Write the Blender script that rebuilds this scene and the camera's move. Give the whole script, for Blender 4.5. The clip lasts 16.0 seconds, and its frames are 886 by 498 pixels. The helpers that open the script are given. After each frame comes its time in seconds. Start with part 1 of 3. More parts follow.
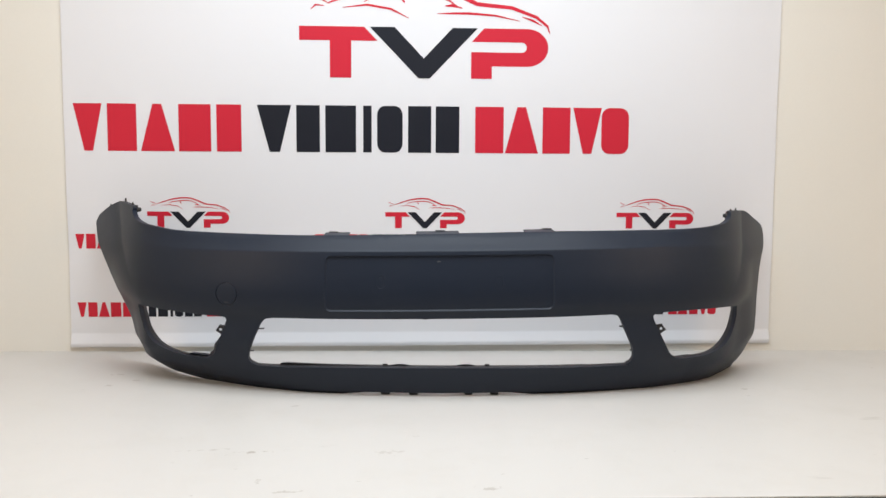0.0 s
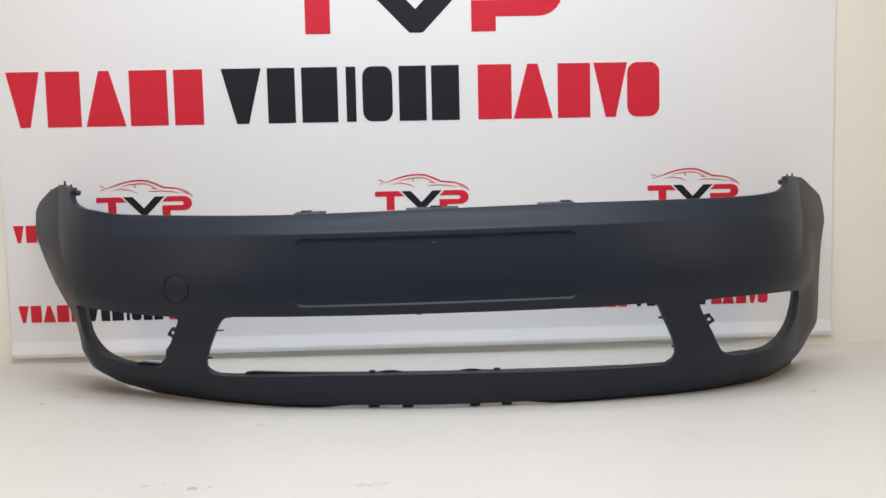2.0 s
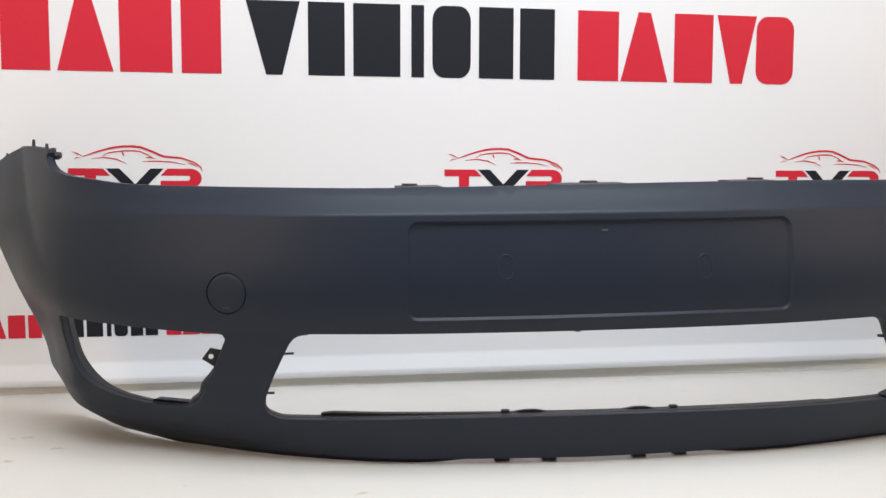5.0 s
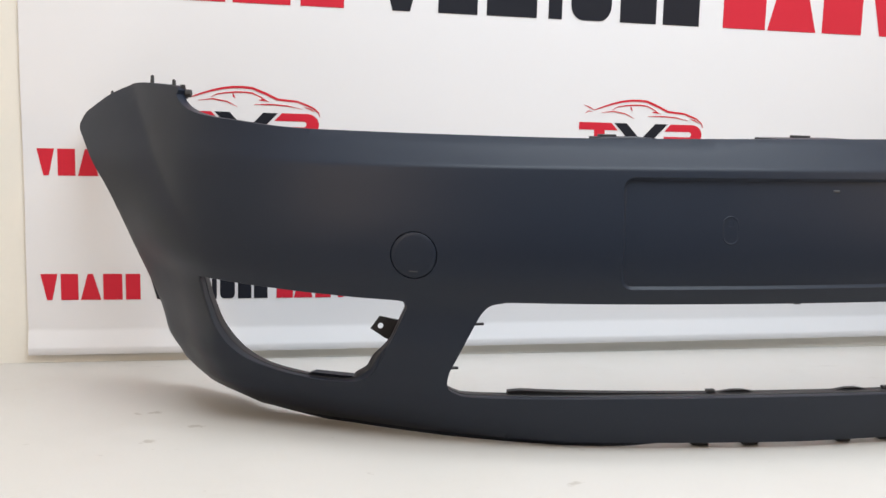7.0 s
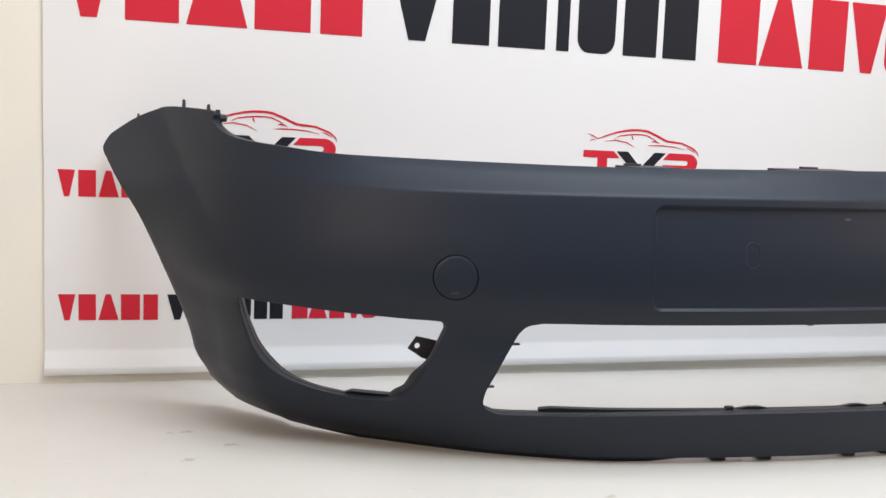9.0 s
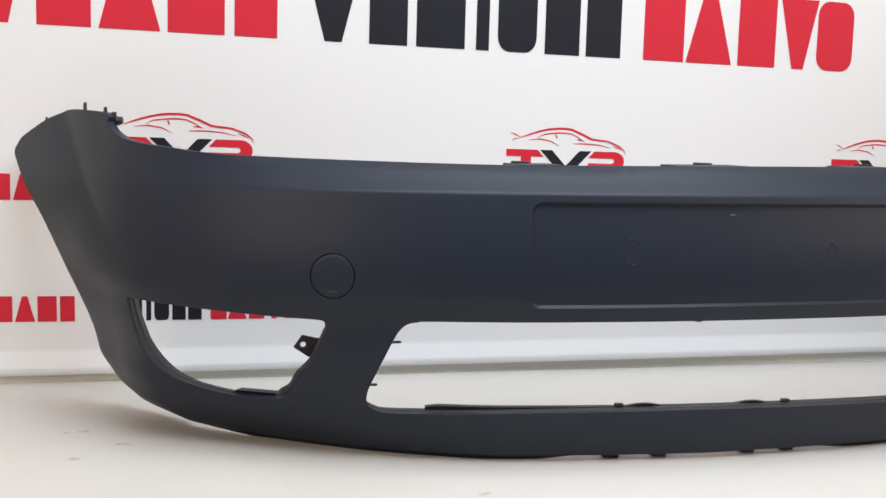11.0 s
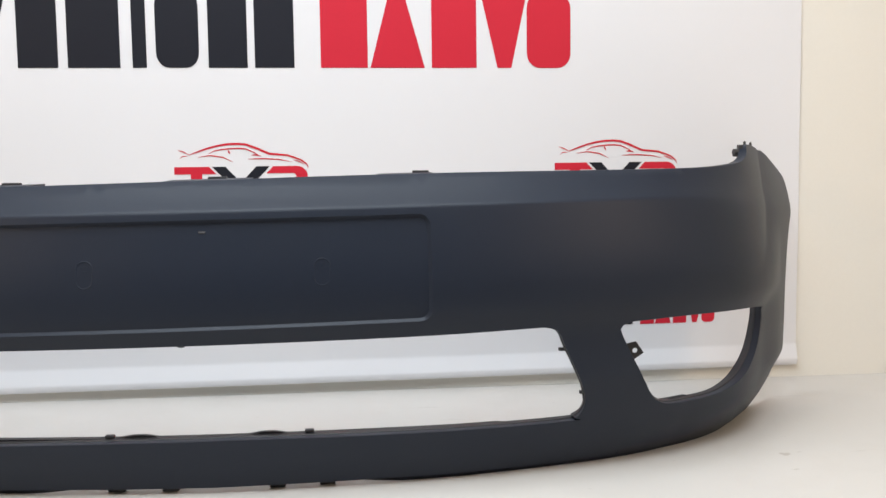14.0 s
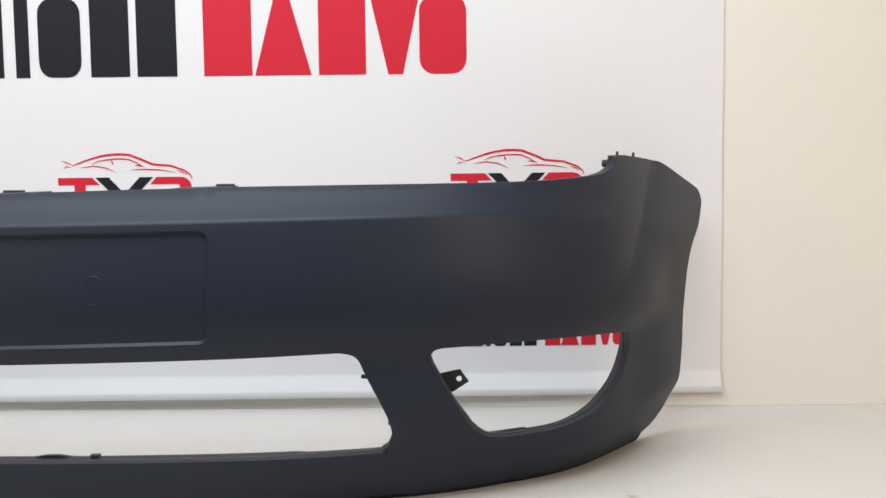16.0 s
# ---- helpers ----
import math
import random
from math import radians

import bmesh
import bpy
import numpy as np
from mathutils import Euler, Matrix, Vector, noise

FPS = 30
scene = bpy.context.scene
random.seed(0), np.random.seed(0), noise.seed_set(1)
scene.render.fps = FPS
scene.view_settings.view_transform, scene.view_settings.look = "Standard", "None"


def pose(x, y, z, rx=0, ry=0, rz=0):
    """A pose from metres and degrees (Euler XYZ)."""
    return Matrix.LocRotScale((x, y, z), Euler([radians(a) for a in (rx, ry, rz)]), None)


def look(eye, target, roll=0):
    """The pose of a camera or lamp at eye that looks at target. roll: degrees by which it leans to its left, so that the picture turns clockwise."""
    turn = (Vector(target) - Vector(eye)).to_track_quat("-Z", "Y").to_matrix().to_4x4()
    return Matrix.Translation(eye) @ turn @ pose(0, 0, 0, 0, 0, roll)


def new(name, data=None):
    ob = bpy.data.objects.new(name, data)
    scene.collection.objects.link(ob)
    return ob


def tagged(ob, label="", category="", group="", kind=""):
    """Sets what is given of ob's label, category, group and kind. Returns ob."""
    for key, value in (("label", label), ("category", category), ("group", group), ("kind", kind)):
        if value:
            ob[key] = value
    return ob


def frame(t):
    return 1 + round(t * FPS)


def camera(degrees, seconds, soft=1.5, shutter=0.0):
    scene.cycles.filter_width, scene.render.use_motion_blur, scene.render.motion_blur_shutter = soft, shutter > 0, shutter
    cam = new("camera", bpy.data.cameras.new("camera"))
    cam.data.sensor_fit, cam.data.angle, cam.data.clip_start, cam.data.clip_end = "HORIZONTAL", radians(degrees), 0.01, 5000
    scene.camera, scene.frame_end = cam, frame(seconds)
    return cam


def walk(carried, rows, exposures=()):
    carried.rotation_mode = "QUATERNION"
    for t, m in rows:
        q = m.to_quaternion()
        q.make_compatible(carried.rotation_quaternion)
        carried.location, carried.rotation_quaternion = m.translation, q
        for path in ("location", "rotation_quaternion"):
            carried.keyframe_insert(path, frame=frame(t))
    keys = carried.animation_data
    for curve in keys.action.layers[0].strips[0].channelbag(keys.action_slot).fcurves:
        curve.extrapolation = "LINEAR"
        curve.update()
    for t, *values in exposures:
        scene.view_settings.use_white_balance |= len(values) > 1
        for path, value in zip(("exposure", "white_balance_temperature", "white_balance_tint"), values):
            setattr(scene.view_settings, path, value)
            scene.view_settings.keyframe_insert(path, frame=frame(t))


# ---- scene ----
cam = camera(51.9, 16.0)
METRES, EYE, TILT, LEAN, TURN = 2.95, 0.553, 0.0, -0.3, -3.6
ROWS = [
    (0.0, 0.0, 0.0, 0.0, 0.04, -5.65, -0.37),
    (0.5, -0.0135, 0.0058, -0.0035, -1.93, -5.22, -0.07),
    (1.0, -0.0146, 0.0275, -0.0126, -2.05, -4.38, 0.28),
    (1.5, 0.0018, 0.0809, -0.0217, 0.15, -4.82, 0.84),
    (2.0, 0.0133, 0.1296, -0.0294, 0.99, -5.37, 1.18),
    (2.5, -0.0041, 0.1846, -0.0427, -2.59, -4.85, 0.95),
    (3.0, -0.0175, 0.2211, -0.0504, -3.31, -4.08, 1.04),
    (5.5, -0.1412, 0.311, -0.0554, -6.23, -5.48, -0.35),
    (6.0, -0.1621, 0.322, -0.06, -4.18, -6.59, -0.55),
    (6.5, -0.1846, 0.3502, -0.0611, -5.05, -7.18, -0.87),
    (7.0, -0.2087, 0.3619, -0.0597, -8.24, -7.25, -1.48),
    (7.5, -0.2362, 0.3616, -0.0578, -10.57, -6.5, -1.06),
    (8.0, -0.2497, 0.3573, -0.0579, -11.21, -5.76, -1.68),
    (10.5, -0.2336, 0.3524, -0.0593, -11.7, -5.97, -2.49),
    (11.0, -0.1936, 0.3425, -0.0585, -10.62, -5.64, -1.65),
    (11.5, -0.1595, 0.3316, -0.0588, -10.57, -5.77, -0.68),
    (12.0, -0.1296, 0.3369, -0.063, -10.8, -6.39, -0.02),
    (12.5, -0.0805, 0.3479, -0.0596, -8.76, -6.76, -0.14),
    (13.0, -0.0359, 0.3475, -0.0574, -6.09, -6.37, 0.9),
    (13.5, 0.0295, 0.336, -0.0535, -3.42, -5.17, 0.85),
    (14.0, 0.0736, 0.3363, -0.0564, -2.86, -4.78, 0.71),
    (14.5, 0.1131, 0.3569, -0.0586, -2.06, -5.66, -0.19),
    (15.0, 0.1528, 0.3677, -0.0567, 0.6, -5.66, -0.05),
    (15.5, 0.189, 0.3647, -0.0552, 3.85, -5.02, -0.04),
    (16.0, 0.1947, 0.3629, -0.054, 3.25, -4.42, 0.64),
]

walk(cam, [(t, pose(0, 0, EYE, TILT, LEAN, TURN) @ pose(METRES * x, METRES * y, METRES * z, 90 + pitch, roll, yaw)) for t, x, y, z, yaw, pitch, roll in ROWS],
     exposures=[(0.0, 0.0), (1.5, -0.09), (3.0, 0.02), (5.5, 0.2), (8.0, 0.21), (11.5, 0.23), (13.0, 0.32), (13.7, 0.21), (14.5, .19), (15, .245), (15.5, .235), (16.0, 0.2)])

# ---- world and lights ----
world = bpy.data.worlds.new("room_light")
scene.world = world
world.use_nodes = True
world.node_tree.nodes["Background"].inputs["Color"].default_value = (0.9, 0.95, 1.0, 1)
world.node_tree.nodes["Background"].inputs["Strength"].default_value = 0.05


def area_lamp(name, eye, target, sx, sy, power, colour):
    data = bpy.data.lights.new(name, "AREA")
    data.shape, data.size, data.size_y, data.energy, data.color = "RECTANGLE", sx, sy, power, colour
    ob = new(name, data)
    ob.matrix_world = look(eye, target)
    return ob


area_lamp("ceiling_panel_lamp", (-0.30, 1.40, 1.82), (-0.30, 1.40, 0), 0.8, 1.3, 24.2, (0.905, 1.0, 1.075))
area_lamp("ceiling_panel_lamp", (0.51, 1.40, 1.82), (0.51, 1.40, 0), 0.8, 1.3, 22.8, (0.905, 1.0, 1.075))
area_lamp("warm_wall_lamp", (-1.95, 0.45, 1.25), (-0.75, 2.3, 0.25), 0.6, 0.9, 14.5, (1.0, 0.75, 0.525))
area_lamp("warm_wall_lamp", (2.2, 0.45, 1.25), (1.0, 2.3, 0.25), 0.6, 0.9, 14.5, (1.0, 0.75, 0.525))


# ---- materials ----
def material(name, colour, rough=0.5, metal=0.0, grain=0.03, grain_scale=400, stain=0.0, stain_colour=(0.3, 0.27, 0.22), stain_scale=3.0,
             bump=0.0, bump_scale=600, spec=0.5, rough_var=0.05):
    m = bpy.data.materials.new(name)
    m.use_nodes = True
    nt = m.node_tree
    n, l = nt.nodes, nt.links
    b = n["Principled BSDF"]
    b.inputs["Roughness"].default_value, b.inputs["Metallic"].default_value = rough, metal
    b.inputs["Specular IOR Level"].default_value = spec
    tc = n.new("ShaderNodeTexCoord")
    fine = n.new("ShaderNodeTexNoise")
    fine.inputs["Scale"].default_value, fine.inputs["Detail"].default_value = grain_scale, 4
    broad = n.new("ShaderNodeTexNoise")
    broad.inputs["Scale"].default_value, broad.inputs["Detail"].default_value = stain_scale, 8
    broad.inputs["Roughness"].default_value = 0.65
    for x in (fine, broad):
        l.new(tc.outputs["Object"], x.inputs["Vector"])
    mix = n.new("ShaderNodeMix")
    mix.data_type, mix.blend_type = "RGBA", "MIX"
    mix.inputs[6].default_value = (*[c * (1 - grain) for c in colour], 1)
    mix.inputs[7].default_value = (*[min(1, c * (1 + grain)) for c in colour], 1)
    l.new(fine.outputs["Fac"], mix.inputs[0])
    out = mix.outputs[2]
    if stain > 0:
        ramp = n.new("ShaderNodeMapRange")
        ramp.inputs["From Min"].default_value, ramp.inputs["From Max"].default_value = 0.5, 0.8
        ramp.inputs["To Max"].default_value = stain
        l.new(broad.outputs["Fac"], ramp.inputs["Value"])
        mix2 = n.new("ShaderNodeMix")
        mix2.data_type = "RGBA"
        mix2.inputs[7].default_value = (*stain_colour, 1)
        l.new(ramp.outputs["Result"], mix2.inputs[0])
        l.new(out, mix2.inputs[6])
        out = mix2.outputs[2]
    l.new(out, b.inputs["Base Color"])
    rr = n.new("ShaderNodeMapRange")
    rr.inputs["To Min"].default_value, rr.inputs["To Max"].default_value = rough - rough_var, rough + rough_var
    l.new(broad.outputs["Fac"], rr.inputs["Value"])
    l.new(rr.outputs["Result"], b.inputs["Roughness"])
    if bump > 0:
        bn = n.new("ShaderNodeTexNoise")
        bn.inputs["Scale"].default_value, bn.inputs["Detail"].default_value = bump_scale, 3
        l.new(tc.outputs["Object"], bn.inputs["Vector"])
        bp = n.new("ShaderNodeBump")
        bp.inputs["Strength"].default_value, bp.inputs["Distance"].default_value = bump, 0.001
        l.new(bn.outputs["Fac"], bp.inputs["Height"])
        l.new(bp.outputs["Normal"], b.inputs["Normal"])
    return m


PRIMER = material("grey_primed_plastic", (0.0138, 0.0185, 0.0305), rough=0.44, grain=0.05, grain_scale=900, stain=0.10, stain_colour=(0.03, 0.031, 0.036),
                  stain_scale=7, bump=0.06, bump_scale=1400, rough_var=0.05, spec=0.24)
PALE = material("worn_pale_plastic", (0.06, 0.06, 0.065), rough=0.5, grain=0.2)
RIM = material("bare_brown_grey_plastic", (0.0190, 0.0188, 0.0220), rough=0.55, grain=0.1, grain_scale=300, bump=0.1)
RAW = material("raw_black_plastic", (0.030, 0.029, 0.032), rough=0.5, grain=0.08, bump=0.1)
VINYL = material("white_banner_vinyl", (0.735, 0.727, 0.75), rough=0.6, grain=0.012, grain_scale=700, stain=0.06, stain_colour=(0.62, 0.60, 0.60), stain_scale=2.2)
RED = material("red_print", (0.57, 0.017, 0.038), rough=0.55, grain=0.05, grain_scale=500, spec=0.25)
DARK = material("charcoal_print", (0.011, 0.012, 0.019), rough=0.55, grain=0.08, grain_scale=500, spec=0.22)
WALL = material("cream_wall_paint", (0.77, 0.735, 0.672), rough=0.7, grain=0.015, grain_scale=160, stain=0.08, stain_colour=(0.58, 0.54, 0.47), stain_scale=1.6,
                bump=0.05, bump_scale=160)
TABLE = material("white_table_laminate", (0.588, 0.560, 0.530), rough=0.45, grain=0.02, grain_scale=300, stain=0.30, stain_colour=(0.50, 0.46, 0.41), stain_scale=5,
                 bump=0.03, bump_scale=300)


def add_scuffs(m, colour):
    """Sparse short smears and specks on a laminate top."""
    nt = m.node_tree
    n, l = nt.nodes, nt.links
    b = n["Principled BSDF"]
    prev = b.inputs["Base Color"].links[0].from_socket
    tc = n.new("ShaderNodeTexCoord")
    for scale, stretch, lo, hi, amount in ((5.0, (1.0, 3.2, 1), 0.69, 0.78, 0.5), (38.0, (1.0, 1.6, 1), 0.70, 0.77, 0.45)):
        mp = n.new("ShaderNodeMapping")
        mp.inputs["Scale"].default_value = stretch
        mp.inputs["Rotation"].default_value = (0, 0, 0.25)
        no = n.new("ShaderNodeTexNoise")
        no.inputs["Scale"].default_value, no.inputs["Detail"].default_value = scale, 6
        l.new(tc.outputs["Object"], mp.inputs["Vector"])
        l.new(mp.outputs["Vector"], no.inputs["Vector"])
        mr = n.new("ShaderNodeMapRange")
        mr.inputs["From Min"].default_value, mr.inputs["From Max"].default_value, mr.inputs["To Max"].default_value = lo, hi, amount
        l.new(no.outputs["Fac"], mr.inputs["Value"])
        mx = n.new("ShaderNodeMix")
        mx.data_type = "RGBA"
        mx.inputs[7].default_value = (*colour, 1)
        l.new(mr.outputs["Result"], mx.inputs[0])
        l.new(prev, mx.inputs[6])
        prev = mx.outputs[2]
    l.new(prev, b.inputs["Base Color"])


add_scuffs(TABLE, (0.33, 0.30, 0.26))

# single rub marks on the table top: x, y, half length, half width, strength
MARKS = [(-0.252, 1.683, 0.045, 0.010, 0.75), (-0.334, 1.699, 0.050, 0.007, 0.35), (-0.166, 1.477, 0.035, 0.009, 0.5), (0.181, 1.482, 0.030, 0.012, 0.45),
         (-0.216, 1.526, 0.006, 0.018, 0.5), (-0.198, 2.004, 0.010, 0.008, 0.5), (0.006, 1.677, 0.035, 0.02, 0.3), (0.057, 1.778, 0.018, 0.01, 0.35),
         (-0.671, 2.308, 0.025, 0.010, 0.5), (-0.611, 2.247, 0.020, 0.008, 0.5), (-0.661, 2.197, 0.020, 0.010, 0.5), (0.886, 2.141, 0.020, 0.008, 0.5)]


def add_marks(m, colour):
    nt = m.node_tree
    n, l = nt.nodes, nt.links
    b = n["Principled BSDF"]
    prev = b.inputs["Base Color"].links[0].from_socket
    tc = n.new("ShaderNodeTexCoord")
    no = n.new("ShaderNodeTexNoise")
    no.inputs["Scale"].default_value, no.inputs["Detail"].default_value = 70, 6
    l.new(tc.outputs["Object"], no.inputs["Vector"])
    for x, y, a, c, amount in MARKS:
        mp = n.new("ShaderNodeMapping")
        mp.vector_type = "TEXTURE"
        mp.inputs["Location"].default_value = (x, y, 0)
        mp.inputs["Rotation"].default_value = (0, 0, 0.12)
        mp.inputs["Scale"].default_value = (a, c, 0.05)
        ln = n.new("ShaderNodeVectorMath")
        ln.operation = "LENGTH"
        l.new(tc.outputs["Object"], mp.inputs["Vector"])
        l.new(mp.outputs["Vector"], ln.inputs[0])
        ad = n.new("ShaderNodeMath")
        ad.operation = "MULTIPLY_ADD"
        ad.inputs[1].default_value = 5.0
        l.new(no.outputs["Fac"], ad.inputs[0])
        l.new(ln.outputs["Value"], ad.inputs[2])
        mr = n.new("ShaderNodeMapRange")
        mr.inputs["From Min"].default_value, mr.inputs["From Max"].default_value = 3.1, 2.4
        mr.inputs["To Max"].default_value = amount
        l.new(ad.outputs["Value"], mr.inputs["Value"])
        mx = n.new("ShaderNodeMix")
        mx.data_type = "RGBA"
        mx.inputs[7].default_value = (*colour, 1)
        l.new(mr.outputs["Result"], mx.inputs[0])
        l.new(prev, mx.inputs[6])
        prev = mx.outputs[2]
    l.new(prev, b.inputs["Base Color"])


add_marks(TABLE, (0.30, 0.25, 0.20))
EDGE = material("grey_edge_band", (0.16, 0.155, 0.15), rough=0.5)
FLOOR = material("grey_concrete", (0.17, 0.165, 0.16), rough=0.8, grain=0.1, grain_scale=60, stain=0.4, stain_colour=(0.1, 0.1, 0.1), bump=0.2, bump_scale=80)
ROOM = material("dark_blue_grey_paint", (0.09, 0.095, 0.11), rough=0.8, grain=0.03, grain_scale=100)
CEIL = material("white_ceiling_paint", (0.72, 0.72, 0.71), rough=0.8, grain=0.02, grain_scale=100)


# ---- mesh helpers ----
import collections
from mathutils.geometry import delaunay_2d_cdt, tessellate_polygon


def part(name, bm, mat, parent=None, label="", smooth=0.0):
    me = bpy.data.meshes.new(name)
    bm.to_mesh(me)
    bm.free()
    me.materials.append(mat)
    if smooth:
        me.shade_smooth()
        me.set_sharp_from_angle(angle=radians(smooth))
    ob = new(name, me)
    if parent:
        ob.parent = parent
    if label:
        ob["label"] = label
    return ob


def slab(x0, x1, y0, y1, z0, z1, bevel=0.0):
    bm = bmesh.new()
    bmesh.ops.create_cube(bm, size=1)
    for v in bm.verts:
        v.co = ((x0 + x1) / 2 + v.co.x * (x1 - x0), (y0 + y1) / 2 + v.co.y * (y1 - y0), (z0 + z1) / 2 + v.co.z * (z1 - z0))
    if bevel:
        bmesh.ops.bevel(bm, geom=bm.edges[:], offset=bevel, segments=2, profile=0.5, affect="EDGES")
    return bm


def spline(points, step, closed=False):
    """Points along a Catmull-Rom curve through the given ones."""
    p = [np.array(q, float) for q in points]
    n = len(p)
    out = []
    for i in range(n if closed else n - 1):
        a, b, c, d = [p[j % n] if closed else p[min(max(j, 0), n - 1)] for j in (i - 1, i, i + 1, i + 2)]
        k = max(1, int(np.linalg.norm(c - b) / step))
        for j in range(k):
            x = j / k
            out.append(0.5 * ((2 * b) + (c - a) * x + (2 * a - 5 * b + 4 * c - d) * x * x + (3 * b - a - 3 * c + d) * x ** 3))
    if not closed:
        out.append(p[-1])
    return out


def inside(poly, x, y):
    px, py = poly[:, 0], poly[:, 1]
    qx, qy = np.roll(px, -1), np.roll(py, -1)
    hit = ((py > y) != (qy > y)) & (x < (qx - px) * (y - py) / (qy - py + 1e-15) + px)
    return bool(hit.sum() % 2)


# ---- room ----
WALL_Y = 2.5925


def coved_wall(x0, x1, r=0.001):
    """Back wall whose foot runs down to the table top in a small plastered corner."""
    prof = [(WALL_Y + 0.12, 1.85), (WALL_Y, 1.85), (WALL_Y, 0.4)] + [(WALL_Y - r + r * math.cos(radians(a)), 0.0006 + r - r * math.sin(radians(a))) for a in range(0, 91, 10)]
    prof += [(WALL_Y - r, -0.0005), (WALL_Y, -0.0005), (WALL_Y, -0.75), (WALL_Y + 0.12, -0.75)]
    bm = bmesh.new()
    rows = [[bm.verts.new((x, y, z)) for y, z in prof] for x in (x0, x1)]
    n = len(prof)
    for i in range(n):
        bm.faces.new((rows[0][i], rows[1][i], rows[1][(i + 1) % n], rows[0][(i + 1) % n]))
    bm.faces.new(rows[0][::-1])
    bm.faces.new(rows[1])
    bmesh.ops.recalc_face_normals(bm, faces=bm.faces[:])
    return bm


tagged(part("wall_back", coved_wall(-2.1, 2.35), WALL, smooth=30), "cream painted wall behind the banner and table", "wall", kind="structure")
tagged(part("wall_left", slab(-2.22, -2.1, -2.0, WALL_Y + 0.12, -0.75, 1.85), WALL), "plain painted side wall of the room", "wall", kind="structure")
tagged(part("wall_right", slab(2.35, 2.47, -2.0, WALL_Y + 0.12, -0.75, 1.85), WALL), "plain painted side wall of the room", "wall", kind="structure")
# Unseen front wall, added dark so that the bumper reflects little light.
tagged(part("wall_front", slab(-2.22, 2.47, -2.12, -2.0, -0.75, 1.85), ROOM), "unseen dark wall added at the far end", "wall", kind="structure")
tagged(part("floor", slab(-2.22, 2.47, -2.12, WALL_Y + 0.12, -0.85, -0.75), FLOOR), "grey concrete floor of the room", "floor", kind="structure")
tagged(part("ceiling", slab(-2.22, 2.47, -2.12, WALL_Y + 0.12, 1.85, 1.95), CEIL), "plain white painted ceiling", "ceiling", kind="structure")

# ---- table ----
TABLE_FRONT = 1.4315
table = tagged(new("display_table"), "long white laminate table with light scuffs", "table")
table.location = (0.1, 2.0, -0.75)
table_parts = [part("tabletop", slab(-2.05, 2.3, TABLE_FRONT, WALL_Y - 0.002, -0.035, 0.0, 0.002), TABLE, label="scuffed white laminate top"),
               part("edge_band", slab(-2.05, 2.3, TABLE_FRONT - 0.002, TABLE_FRONT - 0.0002, -0.034, -0.003), EDGE, label="dark grey edge strip")]
for x in (-1.95, 2.2):
    for y in (TABLE_FRONT + 0.1, WALL_Y - 0.1):
        table_parts.append(part("leg", slab(x - 0.03, x + 0.03, y - 0.03, y + 0.03, -0.75, -0.036, 0.004), EDGE))
bpy.context.view_layer.update()
for o in table_parts:
    o.parent = table
    o.matrix_parent_inverse = table.matrix_world.inverted()

# ---- banner ----
BANNER_Y = 2.589
BANNER_M = pose(0, BANNER_Y, 0, 0, -0.32, 0)


X_LEFT, X_RIGHT = -0.882, 1.130


def sag(x, z):
    """Gentle waves of the hanging vinyl, towards the room, dying out at the side edges, and the rolled hem."""
    free = min(1.0, max(0.0, (x - X_LEFT) / 0.22), max(0.0, (X_RIGHT - x) / 0.22))
    free = free * free * (3 - 2 * free)
    wave = 0.0030 * math.sin(2.3 * x + 0.8) * math.sin(1.7 * z + 0.4) + 0.0009 * math.sin(5.1 * x + 2.0 * z)
    kick = max(0.0, min(1.0, (0.057 - z) / 0.028))
    roll = 0.0080 * kick * math.sqrt(max(0.0, 1 - (max(0.0, 0.031 - z) / 0.0165) ** 2))
    # Added swell: vinyl below it leans away from the lamps, imitating shade by shape.
    belly = 0.0045 * free * math.exp(-((z - 0.19) / 0.085) ** 2)
    return -0.0035 * free - wave * free - roll - belly


def banner_sheet():
    bm = bmesh.new()
    nx, nz = 120, 150
    x0, x1, z0, z1 = X_LEFT, X_RIGHT, 0.0175, 1.42
    grid = []
    for j in range(nz + 1):
        row = []
        for i in range(nx + 1):
            x, z = x0 + (x1 - x0) * i / nx, z0 + (z1 - z0) * (j / nz) ** 2.0
            wob = 0.0006 * math.sin(7 * z) + 0.0004 * math.sin(23 * z + 1)
            row.append(bm.verts.new((x + (wob if i in (0, nx) else 0), sag(x, z), z)))
        grid.append(row)
    for j in range(nz):
        for i in range(nx):
            bm.faces.new((grid[j][i], grid[j][i + 1], grid[j + 1][i + 1], grid[j + 1][i]))
    return bm


banner = tagged(new("banner"), "white vinyl banner with red and charcoal print on the wall", "banner")
banner.matrix_world = BANNER_M
sheet = part("sheet", banner_sheet(), VINYL, banner, "white vinyl sheet", smooth=40)
seen = collections.Counter(k for f in sheet.data.polygons for k in f.edge_keys)
for e in sheet.data.edges:
    e.use_edge_sharp = seen[e.key] == 1
thick = sheet.modifiers.new("thickness", "SOLIDIFY")
thick.thickness, thick.offset = 0.0004, -1.0
PROUD = 0.0007


def ink(name, outline, mat, parent=None, label=""):
    """A flat printed shape from its outline (x, z) on the sheet."""
    tris = tessellate_polygon([[Vector((x, z, 0)) for x, z in outline]])
    bm = bmesh.new()
    vs = [bm.verts.new((x, sag(x, z) - PROUD, z)) for x, z in outline]
    for t in tris:
        a, b, c = [Vector(outline[i]) for i in t]
        f = bm.faces.new([vs[i] for i in (t if (b - a).cross(c - a) > 0 else t[::-1])])
    return part(name, bm, mat, parent or banner, label)


